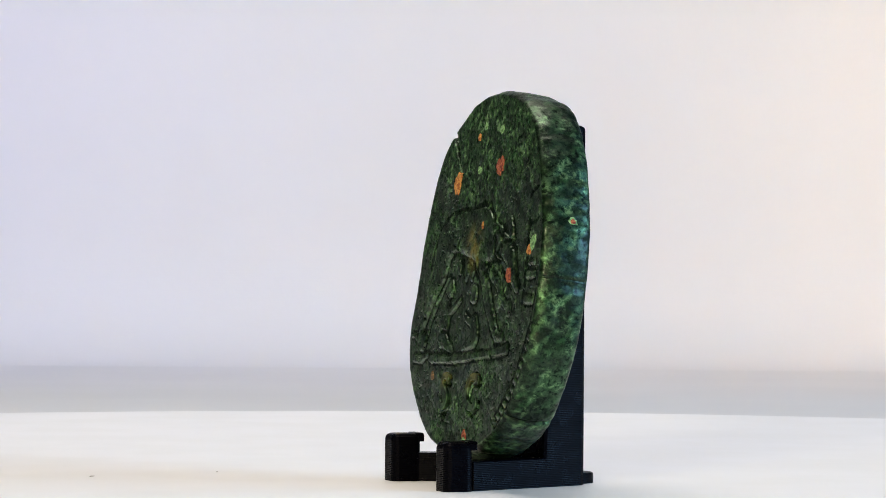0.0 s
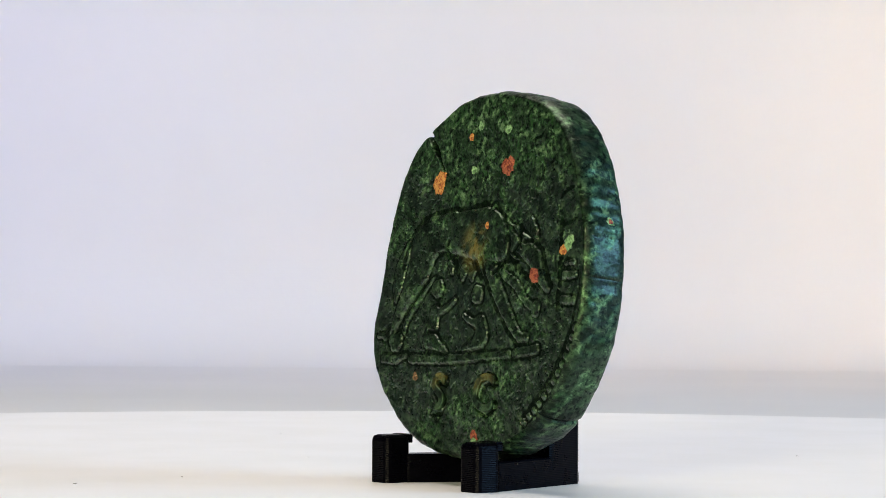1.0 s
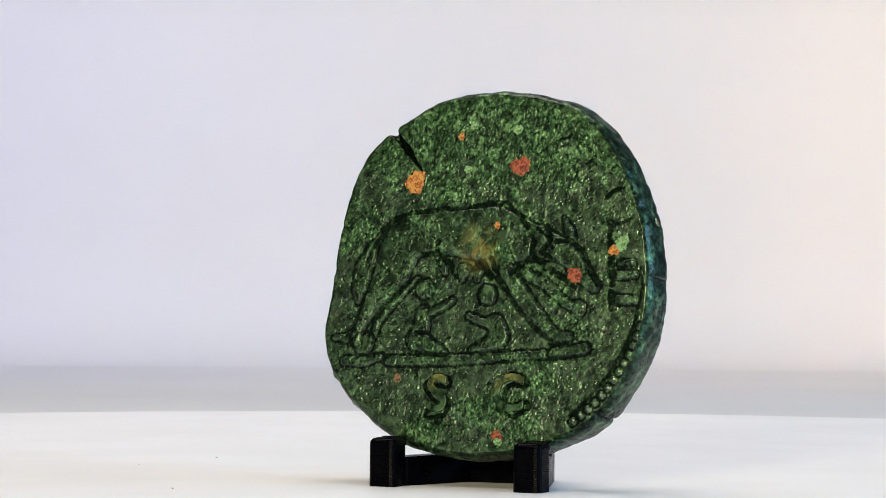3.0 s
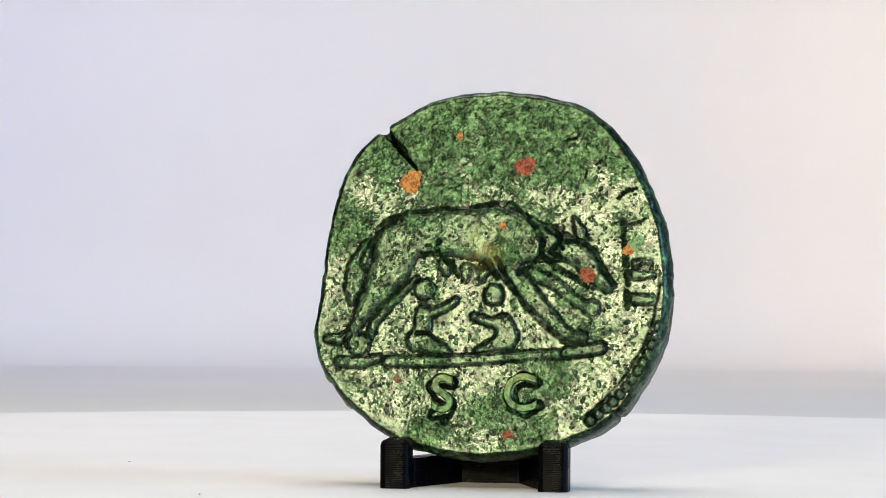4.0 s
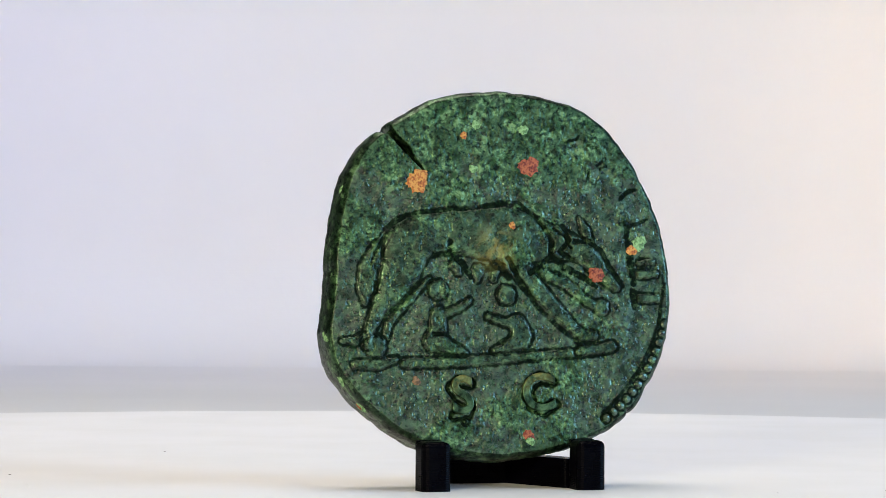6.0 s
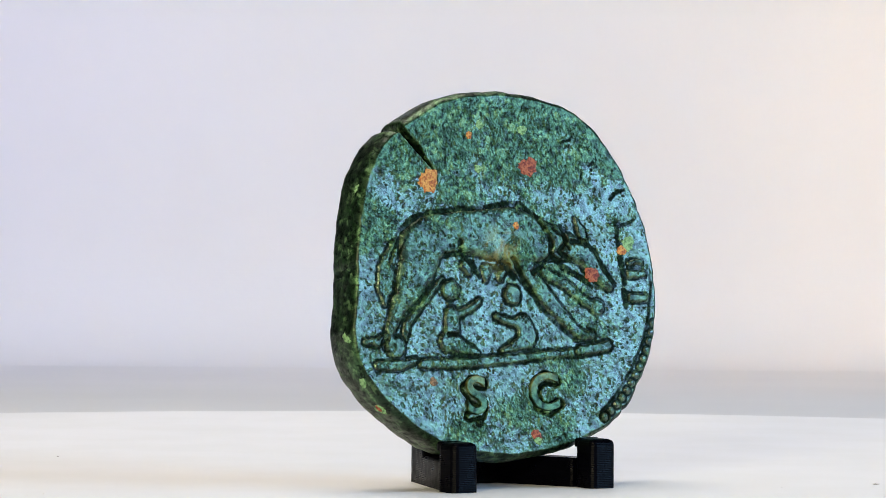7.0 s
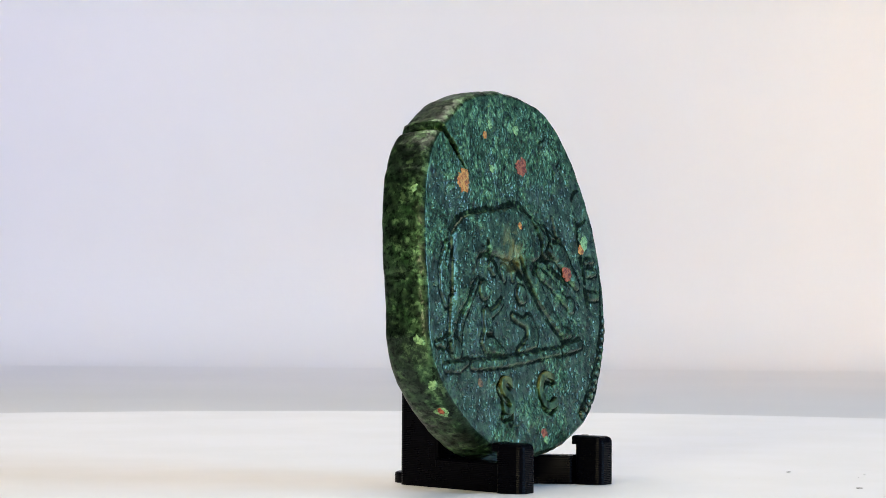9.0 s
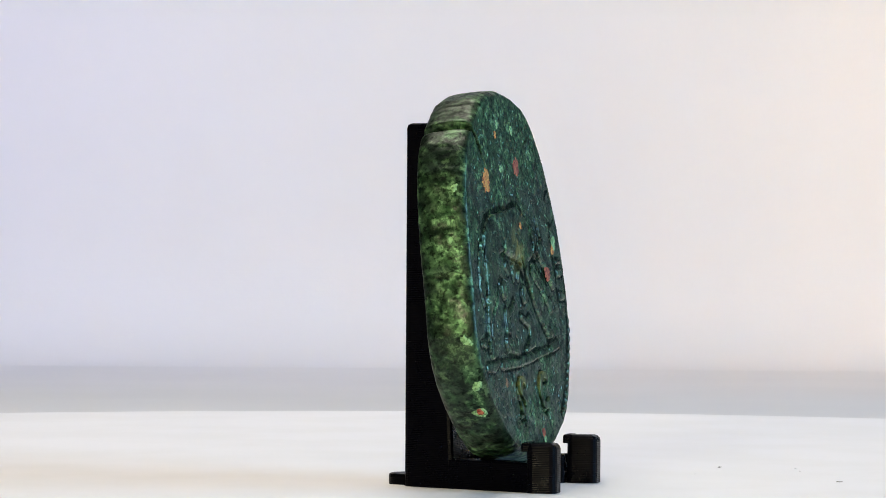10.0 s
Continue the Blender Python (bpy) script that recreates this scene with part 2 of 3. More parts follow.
def coin_stand():
    thing = tagged(new("coin_stand"), "small black 3D-printed plastic coin easel with layer lines", "coin stand")
    k = MM

    def plan(*corners):
        return [(x * k, y * k) for x, y in corners]

    def half(y):
        return 8.3 - 4.75 * max(0.0, y - 1.0) / 13.8

    # the back leans with the coin on its front face only
    back = prism(plan((-half(9.75), 9.75), (half(9.75), 9.75), (half(14.8), 14.8), (-half(14.8), 14.8)), 0.0, 32.4 * k, 0.45 * k, 2,
                 lambda x, y: (x * (0.80 if y < 12 * k else 1.0), y + (1.9 * k if y < 12 * k else 0.0)))
    part("backrest", back, PLASTIC, thing)
    for s in (-1, 1):
        arm = plan((s * half(2.0), 2.0), (s * half(10.4), 10.4), (s * 2.4, 10.4), (s * 5.6, 2.2))
        part("arm", prism(arm if s > 0 else arm[::-1], 0.0, 2.6 * k, 0.12 * k, 1), PLASTIC, thing)
        f = -0.75 if s > 0 else -0.1
        post = plan((s * 5.75, f), (s * 8.4, f), (s * 8.45, f + 2.6), (s * 5.8, f + 2.8))
        bm = prism(post if s > 0 else post[::-1], 0.0, 4.35 * k, 0.55 * k, 3)
        part("front_post", bm, PLASTIC, thing)
        # lip on the inner side of the post's head
        lip = plan((s * 5.95, f + 2.2), (s * 8.2, f + 2.2), (s * 8.2, f + 3.15), (s * 5.95, f + 3.15))
        part("lip", prism(lip if s > 0 else lip[::-1], 3.6 * k, 4.40 * k, 0.22 * k, 2), PLASTIC, thing)
    tab = [(2.0 * k * math.sin(a), (14.75 + 2.35 * math.cos(a)) * k) for a in [math.pi * (i / 12 - 0.5) for i in range(13)]]
    part("rear_tab", prism(tab[::-1], 0.0, 1.0 * k, 0.25 * k, 2), PLASTIC, thing)
    return thing


STAND = coin_stand()

# ---- the coin ----
COIN_AT = Matrix(((0.99961, -0.00354, 0.02783, -0.00026720), (0.02805, 0.12628, -0.99160, -0.00206890),
                  (0.0, 0.99199, 0.12633, 0.01885146), (0, 0, 0, 1)))
THICK = 4.45
# uneven flan: cosine and sine of each harmonic of the outline, round a mean of 16.56
FLAN = [(-0.161, -0.135), (-0.324, 0.126), (0.06, -0.343), (-0.406, 0.019), (0.135, -0.122), (-0.039, 0.066), (0.105, 0.002),
        (-0.039, 0.014), (-0.01, 0.011), (-0.023, -0.063), (-0.011, 0.036), (-0.006, -0.017), (0.0, 0.017), (-0.004, 0.012)]
CRACK = radians(127.9)
LIP = 0.6


def flan(th):
    r = 16.72 + 0.12 * np.sin(th) + 0.08 * np.cos(th) + sum(a * np.cos((i + 1) * th) + b * np.sin((i + 1) * th) for i, (a, b) in enumerate(FLAN))
    r = r + 0.05 * np.sin(23 * th + 1.0) * np.sin(7 * th) + 0.03 * np.sin(61 * th) * np.sin(11 * th + 2)
    # nicks in the rim
    for at, wide, deep in ((radians(-46.5), 0.012, 0.22), (radians(23), 0.02, 0.05), (radians(0.3), 0.006, 0.05)):
        r = r - deep * np.exp(-((th - at) / wide) ** 2)
    return r


LATTICE = np.random.RandomState(3).rand(256, 256)


def grains(x, y):
    """Smooth value noise between 0 and 1."""
    i, j = np.floor(x).astype(int), np.floor(y).astype(int)
    f, g = x - i, y - j
    f, g = f * f * (3 - 2 * f), g * g * (3 - 2 * g)
    i, j, i1, j1 = i % 256, j % 256, (i + 1) % 256, (j + 1) % 256
    return (LATTICE[i, j] * (1 - f) + LATTICE[i1, j] * f) * (1 - g) + (LATTICE[i, j1] * (1 - f) + LATTICE[i1, j1] * f) * g


def smooth(v, a, b):
    u = np.clip((v - a) / (b - a), 0, 1)
    return u * u * (3 - 2 * u)


def stroke_distance(x, y, points):
    """Signed distance to a chain of round strokes; points are (x, y, half width)."""
    best = np.full_like(x, 99.0)
    if len(points) == 1:
        px, py, r = points[0]
        return np.hypot(x - px, y - py) - r
    for (ax, ay, ra), (bx, by, rb) in zip(points, points[1:]):
        dx, dy = bx - ax, by - ay
        u = np.clip(((x - ax) * dx + (y - ay) * dy) / (dx * dx + dy * dy), 0, 1)
        best = np.minimum(best, np.hypot(x - ax - u * dx, y - ay - u * dy) - (ra + u * (rb - ra)))
    return best


FIGURES = []


def figure(high, deep, slope, *chains):
    FIGURES.append((high, deep, slope, chains))


# the struck design: height above the field, trench round it, width of its slope, chains of (x, y, half width)
# hind leg and foreleg of the far side
figure(0.3, 0.24, 0.35,
       [(-6.73, -0.26, 0.21), (-8.64, -2.22, 0.31), (-10.55, -4.28, 0.36), (-11.01, -5.92, 0.31)],
       [(3.17, 0.53, 0.52), (6.02, -0.72, 0.52), (7.12, -1.67, 0.47), (8.47, -2.62, 0.41)],
       [(9.29, -2.86, 0.73)])
# tail
figure(0.34, 0.26, 0.4,
       [(-10.22, 4.03, 0.26), (-11.42, 2.48, 0.57), (-12.35, 0.57, 0.88), (-12.6, -1.23, 0.83), (-12.71, -2.46, 0.31)])
# trunk, thigh, neck and head
figure(0.6, 0.34, 0.85,
       [(-8.71, 2.8, 2.07), (-7.28, 3.63, 2.07), (-4.95, 3.9, 1.92), (-2.09, 3.86, 2.23), (0.5, 3.67, 2.59), (2.31, 3.37, 2.28)],
       [(-8.8, 2.39, 2.18), (-9.26, 0.59, 1.86), (-10.39, -1.46, 1.29), (-11.48, -3.06, 0.78), (-12.31, -4.81, 0.57), (-12.58, -6.04, 0.62)],
       [(1.8, 3.22, 2.33), (5.04, 2.98, 1.55), (6.95, 2.48, 1.14)],
       [(7.93, 2.13, 1.14), (9.08, 0.87, 0.98), (10.13, -0.33, 0.73), (10.66, -0.88, 0.57)])
# paw
figure(0.4, 0.28, 0.4,
       [(-11.83, -6.29, 1.04)])
# foreleg in front
figure(0.48, 0.32, 0.45,
       [(0.97, 1.84, 1.35), (2.74, -0.69, 0.88), (4.28, -2.4, 0.83), (6.12, -4.36, 0.62), (7.22, -5.3, 0.52)],
       [(7.53, -5.4, 0.52), (8.44, -5.39, 0.47)])
# ear
figure(0.46, 0.26, 0.25,
       [(7.38, 5.23, 0.16), (7.97, 4.11, 0.47), (8.25, 3.3, 0.47)])
# udder
figure(0.36, 0.26, 0.28,
       [(-4.28, 0.88, 0.62), (-4.05, 0.27, 0.31)],
       [(-2.19, 0.49, 0.62), (-2.26, -0.43, 0.26)],
       [(-0.54, 0.71, 0.52), (-0.82, -0.31, 0.31)])
# ground line
figure(0.34, 0.3, 0.28,
       [(-9.17, -7.83, 0.47), (-5.33, -7.78, 0.47), (-0.69, -7.52, 0.47), (3.4, -7.16, 0.41), (6.76, -6.92, 0.36)])
# step under the forefeet
figure(0.36, 0.3, 0.28,
       [(7.16, -6.82, 0.52), (10.1, -6.43, 0.52)])
# mound
figure(0.28, 0.22, 0.35,
       [(-13.66, -7.94, 0.47), (-11.56, -7.91, 0.52), (-10.01, -7.54, 0.31)],
       [(-14.89, -5.86, 0.21), (-13.74, -5.85, 0.47), (-12.92, -5.33, 0.26)])
# small kneeling figure
figure(0.44, 0.3, 0.34,
       [(-5.97, -1.27, 0.93)],
       [(-6.0, -3.42, 0.73), (-6.1, -4.95, 0.83)],
       [(-6.43, -5.92, 1.04), (-5.07, -6.41, 0.62), (-3.65, -6.95, 0.31)],
       [(-5.78, -3.57, 0.41), (-4.2, -2.99, 0.36), (-3.13, -2.32, 0.31)])
# second kneeling figure
figure(0.44, 0.3, 0.34,
       [(0.36, -1.73, 0.93)],
       [(1.26, -4.26, 0.83), (1.76, -5.37, 0.93)],
       [(1.61, -5.72, 0.93), (0.3, -6.29, 0.52), (-0.93, -6.71, 0.31)],
       [(-1.44, -3.68, 0.31), (0.13, -4.22, 0.41), (1.26, -4.36, 0.41)])
# worn legend
figure(0.32, 0.3, 0.25,
       [(12.86, 0.14, 0.41), (14.47, 0.21, 0.36)],
       [(12.91, -2.02, 0.47), (14.53, -2.01, 0.41)],
       [(13.03, 1.2, 0.26), (14.24, 1.31, 0.31)])
# dot
figure(0.26, 0.22, 0.25,
       [(-3.81, -13.02, 0.31)])

CUTS = []


def cut_line(deep, *chain):
    CUTS.append((deep, chain))


# lines cut into the figures and the field: depth, chain of (x, y, half width)
# back, from the tail's root to the shoulder
cut_line(0.34, (-10.75, 4.13, 0.16), (-9.43, 5.16, 0.16), (-7.61, 5.63, 0.16), (-5.02, 5.95, 0.19), (-2.17, 6.11, 0.16), (0.15, 6.53, 0.22), (1.7, 6.53, 0.22), (3.28, 5.31, 0.16), (3.98, 4.3, 0.13))
# tail's parting
cut_line(0.2, (-10.83, 3.41, 0.1), (-11.67, 2.12, 0.1), (-12.1, 0.93, 0.05))
# flank
cut_line(0.26, (-4.76, 3.03, 0.21), (-4.9, 2.42, 0.16), (-4.46, 1.8, 0.21))
# belly
cut_line(0.3, (-6.28, 1.84, 0.16), (-4.88, 1.9, 0.21), (-3.56, 1.09, 0.26), (-2.89, -0.13, 0.21))
# belly under the stain
cut_line(0.24, (-1.73, 0.49, 0.26), (-0.14, 0.81, 0.31), (0.62, -0.2, 0.26))
# shoulder
cut_line(0.3, (0.56, 1.53, 0.21), (1.44, -0.19, 0.21), (3.27, -2.87, 0.21), (5.27, -4.72, 0.21), (6.93, -5.91, 0.21))
# breast
cut_line(0.28, (4.66, 1.86, 0.21), (3.67, 0.94, 0.16), (2.56, 0.22, 0.21))
# mane
cut_line(0.28, (3.98, 4.3, 0.21), (4.73, 3.08, 0.21), (4.56, 1.86, 0.21), (5.98, 0.7, 0.31), (7.69, -0.15, 0.26), (8.83, -0.95, 0.16))
# mane, second lock
cut_line(0.24, (5.87, 4.51, 0.21), (6.27, 3.09, 0.21), (5.42, 2.17, 0.16), (6.72, 1.37, 0.21))
# mane, third lock
cut_line(0.22, (4.85, 4.25, 0.1), (5.89, 3.59, 0.1), (6.49, 2.48, 0.1))
# brow
cut_line(0.26, (6.88, 3.09, 0.21), (8.21, 3.1, 0.16), (9.45, 2.29, 0.21), (10.21, 0.58, 0.21), (11.32, -0.93, 0.21))
# waist of the kneeling figure
cut_line(0.22, (-6.56, -5.26, 0.16), (-5.42, -5.24, 0.16), (-4.62, -5.84, 0.1))
# serifs of the legend
cut_line(0.36, (11.87, 4.84, 0.26), (11.97, 3.02, 0.21), (12.23, 1.0, 0.31))
# serif
cut_line(0.36, (12.34, 0.49, 0.31), (12.42, -0.62, 0.26))
# serif
cut_line(0.36, (12.34, -1.42, 0.31), (12.48, -2.83, 0.26))
# stroke of the legend
cut_line(0.28, (12.03, 4.54, 0.16), (13.14, 4.79, 0.16), (13.89, 5.25, 0.1))
# worn letter
cut_line(0.2, (6.41, 12.17, 0.1), (7.43, 12.42, 0.1), (7.73, 12.78, 0.05))
# worn letter
cut_line(0.2, (8.47, 11.86, 0.1), (9.5, 11.55, 0.1))
# worn letter
cut_line(0.22, (11.46, 6.97, 0.16), (11.95, 7.58, 0.16), (12.96, 7.89, 0.1))
# worn letter
cut_line(0.2, (9.34, 10.02, 0.1), (9.84, 10.43, 0.1), (10.16, 10.02, 0.1), (9.55, 9.76, 0.1))
# worn letter
cut_line(0.18, (8.54, 9.61, 0.1), (8.35, 8.79, 0.1))

CAPITAL_BEDS = (
    [(-3.24, -9.71, 0.25), (-4.25, -9.46, 0.3), (-4.95, -10.03, 0.3), (-4.28, -10.84, 0.3), (-3.41, -11.44, 0.3), (-3.5, -12.26, 0.3), (-4.81, -12.52, 0.25)],
    [(4.45, -9.56, 0.25), (3.33, -9.15, 0.3), (2.33, -9.77, 0.3), (2.09, -10.69, 0.3), (2.46, -11.71, 0.3), (3.48, -12.16, 0.3), (4.58, -11.59, 0.25)])


def relief(x, y):
    """Height of the struck face in millimetres, how far it is cut by a groove, how crusty and how polished it is."""
    wx = x + 0.12 * (grains(x * 2.1 + 40, y * 2.1 + 7) - 0.5) + 0.08 * (grains(x * 5 + 3, y * 5 + 77) - 0.5)
    wy = y + 0.12 * (grains(x * 2.3 + 9, y * 2.3 + 91) - 0.5) + 0.08 * (grains(x * 5 + 53, y * 5 + 7) - 0.5)
    h, groove, form = np.zeros_like(x), np.zeros_like(x), np.zeros_like(x)
    wear = 0.3 + 0.8 * grains(x * 0.8 + 17, y * 0.8 + 71) + 0.5 * grains(x * 2.4 + 1, y * 2.4 + 8)
    for high, deep, slope, chains in FIGURES:
        d = stroke_distance(wx, wy, chains[0])
        for chain in chains[1:]:
            e = stroke_distance(wx, wy, chain)
            k = np.clip(0.5 + (e - d) / 0.5, 0, 1)
            d = e + (d - e) * k - 0.25 * k * (1 - k)
        u = np.clip(-d / slope, 0, 1)
        raised = 0.50 * high * np.sqrt(u * (2 - u))
        prior = smooth(h, 0.10, 0.28)
        h = np.where(d < 0, np.maximum(raised, h), h)
        form = np.maximum(form, smooth(-d, 0.0, 0.3))
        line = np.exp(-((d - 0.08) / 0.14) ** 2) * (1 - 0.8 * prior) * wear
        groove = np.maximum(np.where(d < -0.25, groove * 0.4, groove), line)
        h = h - 0.75 * deep * line
    for deep, chain in CUTS:
        d = stroke_distance(wx, wy, chain)
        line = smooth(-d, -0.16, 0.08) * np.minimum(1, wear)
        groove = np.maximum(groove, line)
        h = h - 0.75 * deep * line
    # border of beads behind a sunken line
    rr, th = np.hypot(x, y), np.degrees(np.arctan2(y, x))
    arc = smooth(th, -62, -52) * smooth(th, 8, -6)
    line = np.exp(-((rr - 15.25 + 0.15 * (grains(th * 0.3 + 90, th * 0 + 5) - 0.5)) / 0.2) ** 2) * arc * wear
    h, groove = h - 0.30 * line, np.maximum(groove, line)
    for i in range(13):
        a = radians(-16 - i * 3.15)
        d = np.hypot(x - 15.9 * np.cos(a), y - 15.9 * np.sin(a)) - 0.40
        h = np.maximum(h, 0.30 * np.sqrt(np.clip(-d / 0.40, 0, 1))) - 0.22 * np.exp(-((d - 0.07) / 0.12) ** 2)
        groove = np.maximum(groove, np.exp(-((d - 0.07) / 0.12) ** 2))
    # beds of the two capitals
    for chain in CAPITAL_BEDS:
        d = np.abs(stroke_distance(wx, wy, chain) - 0.12)
        line = smooth(-d, -0.26, -0.05)
        h, groove = h - 0.26 * line, np.maximum(groove, line)
    # the crack, from the rim to the orange deposit
    d = stroke_distance(wx, wy, [(-10.9, 13.9, 0.46), (-9.6, 12.5, 0.30), (-8.7, 11.6, 0.34), (-8.0, 10.7, 0.20), (-7.3, 9.9, 0.14), (-6.8, 8.9, 0.05)])
    h = h - 2.2 * smooth(-d, -0.06, 0.18)
    groove = np.maximum(groove, smooth(-d, -0.10, 0.05))
    # crust over the upper field and in patches
    blot = grains(x * 0.42 + 11, y * 0.42 + 5) * 0.55 + grains(x * 1.3 + 60, y * 1.3 + 33) * 0.3 + grains(x * 3.4 + 7, y * 3.4 + 20) * 0.15
    lie = smooth(y - 0.25 * np.abs(x - 1) * (x > 1) - 0.15 * np.abs(x + 4) * (x < -4) + 3 * (blot - 0.5), 3.0, 11.0)
    for px, py, pr in ((2.6, -12.6, 4.2), (5.4, -8.8, 2.6), (-13.5, 4.5, 3.4), (1.4, 2.0, 1.8), (-5.0, -14.0, 2.2)):
        lie = np.maximum(lie, smooth(np.hypot(x - px, y - py), pr * 1.15, pr * 0.4))
    crust = smooth(blot + 0.42 * lie + 0.15 * (grains(x * 6 + 1, y * 6 + 2) - 0.5), 0.52, 0.88)
    # worn, pitted surface
    pits = smooth(grains(x * 3.4, y * 3.4) * 0.5 + grains(x * 6.1 + 30, y * 6.1) * 0.5, 0.67, 0.77)
    grit = grains(x * 5.3 + 12, y * 5.3 + 44) * 0.6 + grains(x * 10.7, y * 10.7) * 0.4
    h = h + 0.10 * (grains(x * 0.55 + 3, y * 0.55 + 8) - 0.5) + 0.035 * (grains(x * 2.2, y * 2.2 + 50) - 0.5)
    h = h - 0.06 * pits + (0.018 + 0.065 * crust) * (grit - 0.5) + 0.05 * crust
    polish = (1 - 0.86 * crust) * (1 - 0.55 * form) * (1 - np.clip(groove * 1.2, 0, 1)) * (1 - 0.9 * pits)
    return h, groove, crust, polish


def coin_body():
    # a square grid bent into the flan's outline, so that the face has no pole
    n = 600
    a, b = np.meshgrid(np.linspace(-1, 1, n + 1), np.linspace(-1, 1, n + 1), indexing="ij")
    wide = np.abs(a) > np.abs(b)
    s = np.where(wide, a, b)
    q = np.where(wide, b, a) / np.where(s == 0, 1, s)
    phi = np.where(wide, q * math.pi / 4, math.pi / 2 - q * math.pi / 4)
    cx, cy = s * np.cos(phi), s * np.sin(phi)
    th = np.arctan2(cy, cx)
    reach = np.hypot(cx, cy)
    rr = reach * (flan(th) - LIP)
    x, y = rr * np.cos(th), rr * np.sin(th)
    z, groove, crust, polish = relief(x, y)
    z = z * (0.35 + 0.65 * smooth(reach, 1.0, 0.93))
    verts = [np.stack([x, y, z], -1).reshape(-1, 3)]
    i = np.arange(n)
    at = np.arange((n + 1) ** 2).reshape(n + 1, n + 1)
    faces = np.stack([at[:-1, :-1], at[1:, :-1], at[1:, 1:], at[:-1, 1:]], -1).reshape(-1, 4).tolist()
    loop = np.concatenate([at[:-1, 0], at[-1, :-1], at[:0:-1, -1], at[0, :0:-1]])
    th, zl = th.reshape(-1)[loop], z.reshape(-1)[loop]
    m = len(loop)
    lip = flan(th) - LIP
    notch = np.exp(-((th - CRACK) / 0.020) ** 2) * 1.7
    # the rounded edge, front to back
    turn = np.linspace(0, 1, 30)[1:]
    last, count = loop, (n + 1) ** 2
    k = np.arange(m)
    for u in turn:
        ang = u * math.pi
        q = -math.cos(ang)
        out = LIP * max(0.0, 1 - abs(q) ** 3.6) ** 0.65
        rough = 0.05 * (grains(th * 40 + 160, np.full_like(th, u * 14)) - 0.5) + 0.10 * (grains(th * 11 + 60, np.full_like(th, u * 4 + 9)) - 0.5)
        r = lip + out + rough * min(1, out * 3) - notch * (0.3 + 0.7 * math.sin(ang))
        verts.append(np.stack([r * np.cos(th), r * np.sin(th), -THICK * (0.5 + 0.5 * q) + zl * max(0, 1 - u * 8)], -1))
        ring = count + k
        faces += np.stack([last, ring, np.roll(ring, -1), np.roll(last, -1)], -1).tolist()
        last, count = ring, count + m
    verts.append(np.array([[0.0, 0.0, -THICK]]))
    faces += [(count, int(p), int(o)) for o, p in zip(last, np.roll(last, -1))]
    me = link_mesh("coin", (np.concatenate(verts) * MM).tolist(), faces, PATINA, True)
    side = np.concatenate(verts)[groove.size:]
    patch = smooth(grains(np.arctan2(side[:, 1], side[:, 0]) * 9 + 80, side[:, 2] * 0.8 + 20) * 0.5 + grains(side[:, 0] * 1.3 + 9, side[:, 1] * 1.3 + side[:, 2] * 1.6) * 0.5, 0.42, 0.66)
    at_edge = np.arctan2(side[:, 1], side[:, 0])
    # the crack runs on across the rim, a short fissure cuts it lower down
    fissure = np.exp(-((at_edge - CRACK - 0.010 * np.sin(side[:, 2] * 2.5)) / 0.016) ** 2)
    fissure = np.maximum(fissure, np.exp(-((at_edge + 0.8116 + 0.004 * np.sin(side[:, 2] * 5)) / 0.007) ** 2) * smooth(side[:, 2], -3.2, -2.4))
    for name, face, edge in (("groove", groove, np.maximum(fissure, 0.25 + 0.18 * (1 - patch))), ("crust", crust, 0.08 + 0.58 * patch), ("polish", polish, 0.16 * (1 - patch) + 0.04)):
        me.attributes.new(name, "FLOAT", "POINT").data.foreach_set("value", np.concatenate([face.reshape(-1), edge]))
    return me


def height_at(x, y):
    return float(relief(np.array([x]), np.array([y]))[0][0])


def lump(radius, high, seed, squash=1.0):
    """A low crusty deposit, flat side down."""
    rng = random.Random(seed)
    bm = bmesh.new()
    n, rings = 44, 6
    phase = [rng.uniform(0, 6.28) for _ in range(3)]
    rows = []
    for q in range(1, rings + 1):
        s = q / rings
        row = []
        for i in range(n):
            a = 2 * math.pi * i / n
            r = radius * s * (1 + 0.10 * math.sin(2 * a + phase[0]) + 0.09 * math.sin(3 * a + phase[1]) + 0.08 * math.sin(7 * a + phase[2]) + rng.uniform(-0.10, 0.10) * s)
            z = high * (1 - s ** 2.5) * rng.uniform(0.7, 1.15) - (0.10 if q == rings else 0.0)
            row.append(bm.verts.new((r * math.cos(a) * squash * MM, r * math.sin(a) * MM, z * MM)))
        rows.append(row)
    top = bm.verts.new((0, 0, high * MM))
    for i in range(n):
        bm.faces.new((top, rows[0][i], rows[0][(i + 1) % n]))
        for a, b in zip(rows, rows[1:]):
            bm.faces.new((a[i], b[i], b[(i + 1) % n], a[(i + 1) % n]))
    return bm


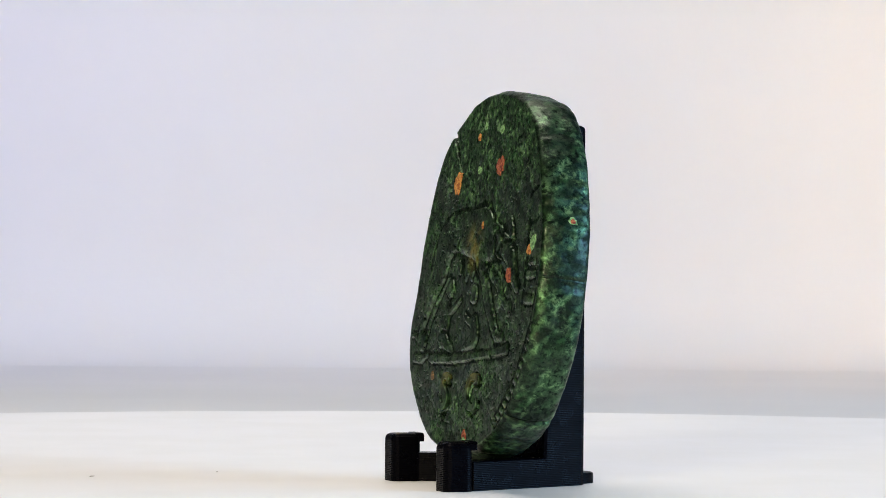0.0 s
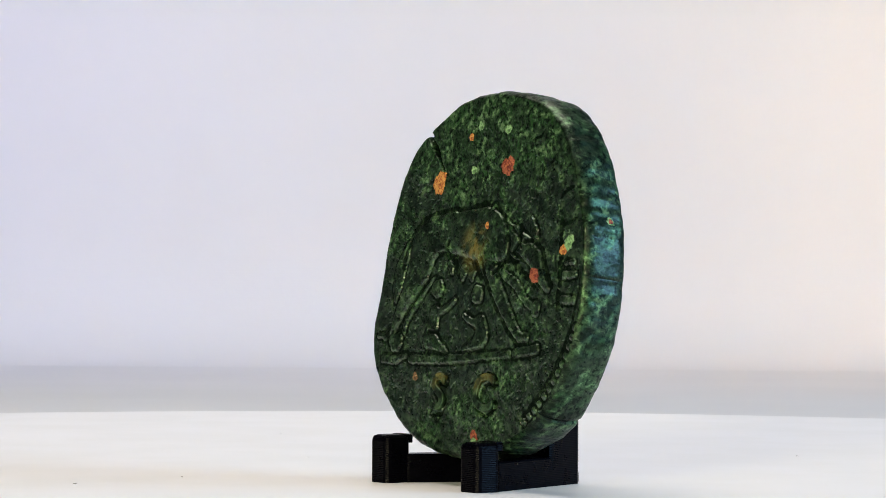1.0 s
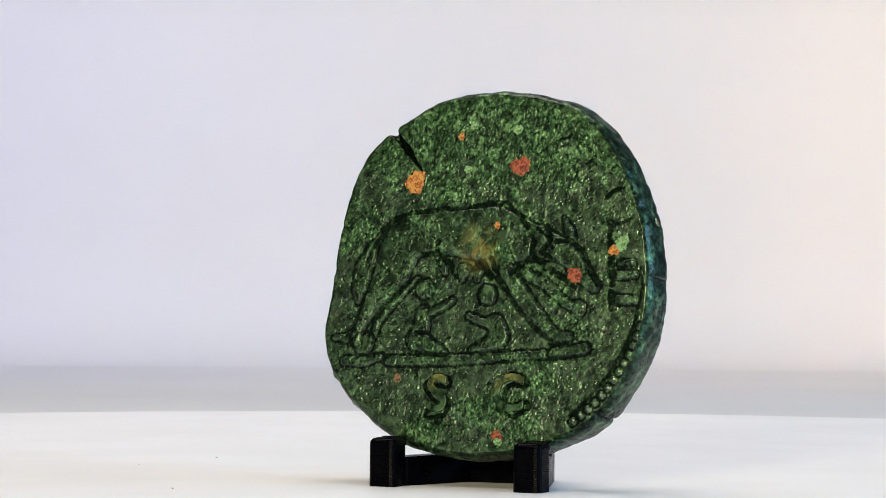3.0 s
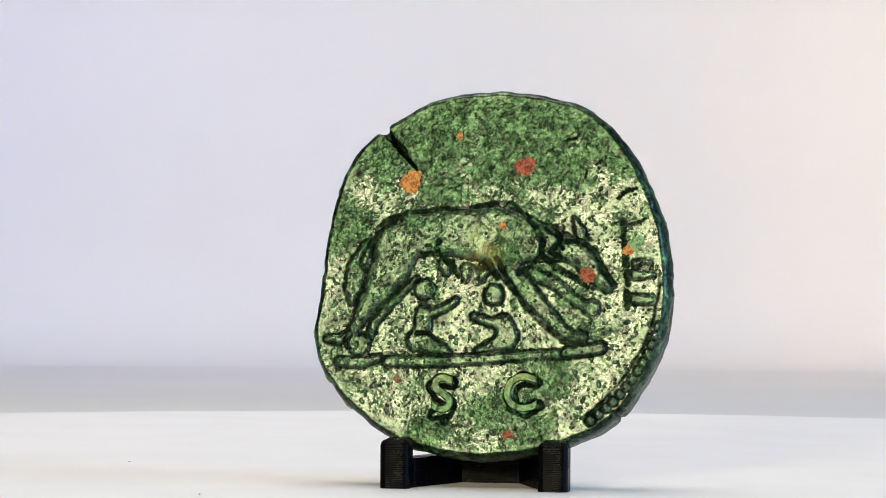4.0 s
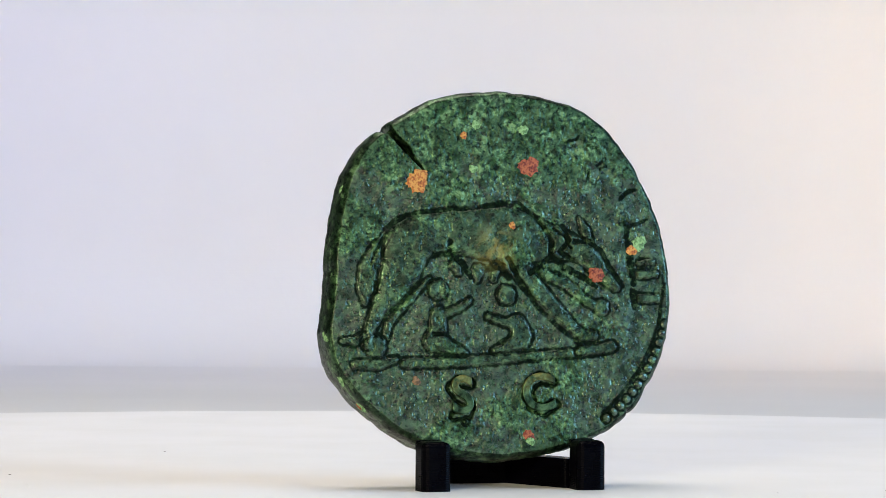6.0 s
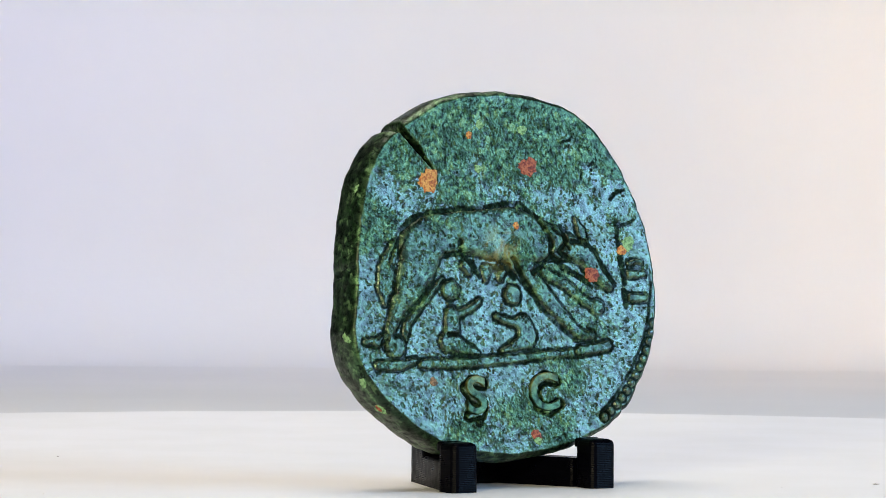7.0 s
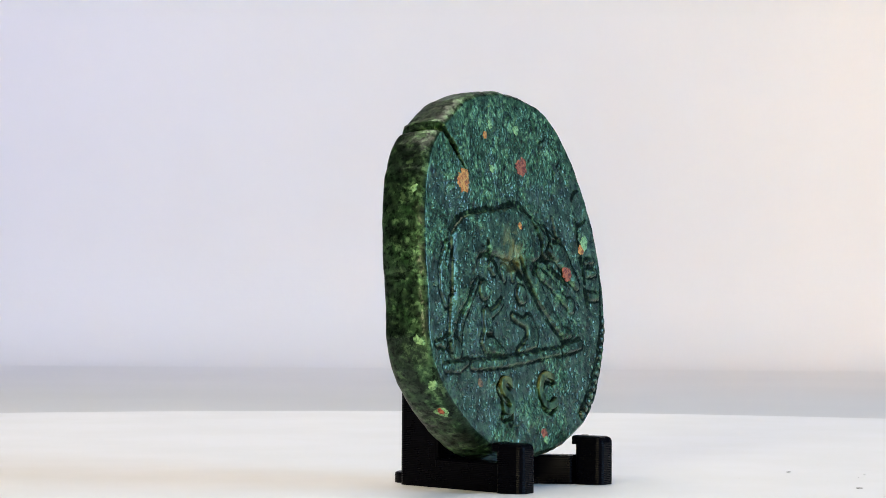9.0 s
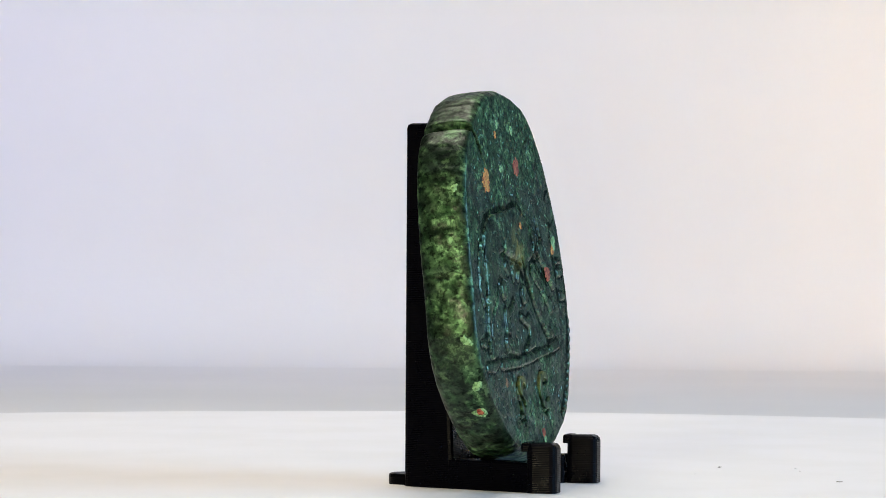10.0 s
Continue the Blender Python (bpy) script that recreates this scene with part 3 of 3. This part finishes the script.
def letter(text, x, y, size, parent):
    data = bpy.data.curves.new("letter", "FONT")
    data.body, data.size, data.extrude, data.bevel_depth, data.bevel_resolution = text, size * MM, 0.16 * MM, 0.09 * MM, 2
    data.align_x, data.align_y, data.offset = "CENTER", "CENTER", 0.03 * MM
    ob = new("letter", data)
    me = bpy.data.meshes.new_from_object(ob.evaluated_get(bpy.context.evaluated_depsgraph_get()))
    bpy.data.objects.remove(ob)
    me.materials.clear()
    me.materials.append(PATINA)
    me.attributes.new("polish", "FLOAT", "POINT").data.foreach_set("value", np.full(len(me.vertices), 0.10))
    ob = new("letter", me)
    ob.parent = parent
    ob.location = (x * MM, y * MM, 0.05 * MM)
    return tagged(ob, "raised capital %s in worn green patina" % text)


def coin():
    thing = tagged(new("coin", coin_body()), "thick ancient bronze coin, green patina, animal relief, cracked rim", "coin")
    letter("S", -4.03, -10.84, 4.6, thing)
    letter("C", 3.05, -10.64, 4.6, thing)
    spots = [(-7.57, 8.44, 1.05, ORANGE, "pale orange"), (2.84, 9.92, 1.0, RUST, "rust red"), (13.1, 3.0, 0.72, LEAF, "pale green"),
             (12.35, 2.35, 0.55, ORANGE, "orange"), (8.94, 0.16, 0.78, RUST, "rust orange"), (1.05, 4.49, 0.36, ORANGE, "orange"),
             (-3.2, 12.62, 0.34, ORANGE, "orange"), (-2.35, 9.6, 0.42, LEAF, "pale green"), (2.4, 13.2, 0.5, LEAF, "pale green"), (-2.0, 13.6, 0.45, LEAF, "pale green"),
             (-8.2, -9.4, 0.42, BROWN, "brown"), (2.05, -14.3, 0.55, RUST, "rust"), (2.2, -14.8, 0.45, LEAF, "pale green")]
    for i, (x, y, r, mat, word) in enumerate(spots):
        ob = part("mineral_deposit", lump(r, 0.05, i), mat, thing, word + " crusty mineral spot", True)
        ob.location = (x * MM, y * MM, (height_at(x, y) + 0.04) * MM)
    # spots on the rim: angle, depth behind the face
    rim = [(-160.9, 1.0, 0.60, LEAF, "bright green"), (-138.6, 1.4, 0.75, LEAF, "pale green"), (-138.6, 1.3, 0.40, RUST, "rust"), (-147.9, 0.9, 0.55, LEAF, "pale green"),
           (18.5, 2.6, 0.50, LEAF, "pale green"), (18.5, 2.6, 0.28, RUST, "rust"), (151.0, 1.0, 0.45, LEAF, "pale green")]
    for i, (a, z, r, mat, word) in enumerate(rim):
        q = radians(a)
        e = float(flan(np.array([q]))[0]) + (0.0 if z > 1.2 else -0.08) + (0.06 if mat is RUST else 0.0)
        ob = part("mineral_deposit", lump(r, 0.08, 40 + i, 0.9), mat, thing, word + " crusty mineral spot on the rim", True)
        ob.matrix_basis = pose(e * math.cos(q) * MM, e * math.sin(q) * MM, -z * MM) @ pose(0, 0, 0, 0, 0, a) @ pose(0, 0, 0, 0, 90, 0)
    return thing


COIN = coin()


# ---- what moves: turntable, stand and coin turn together ----
def motions():
    tilt = pose(0, 0, 0, 0, 0.12, 0)
    turns = [(0.5 * i, pose(0, 0, 0, 0, 0, a)) for i, a in enumerate(TURN)]
    walk(TABLE_DISC, [(t, tilt @ m) for t, m in turns])
    walk(STAND, [(t, m @ STAND_AT) for t, m in turns])
    walk(COIN, [(t, m @ COIN_AT) for t, m in turns])


motions()
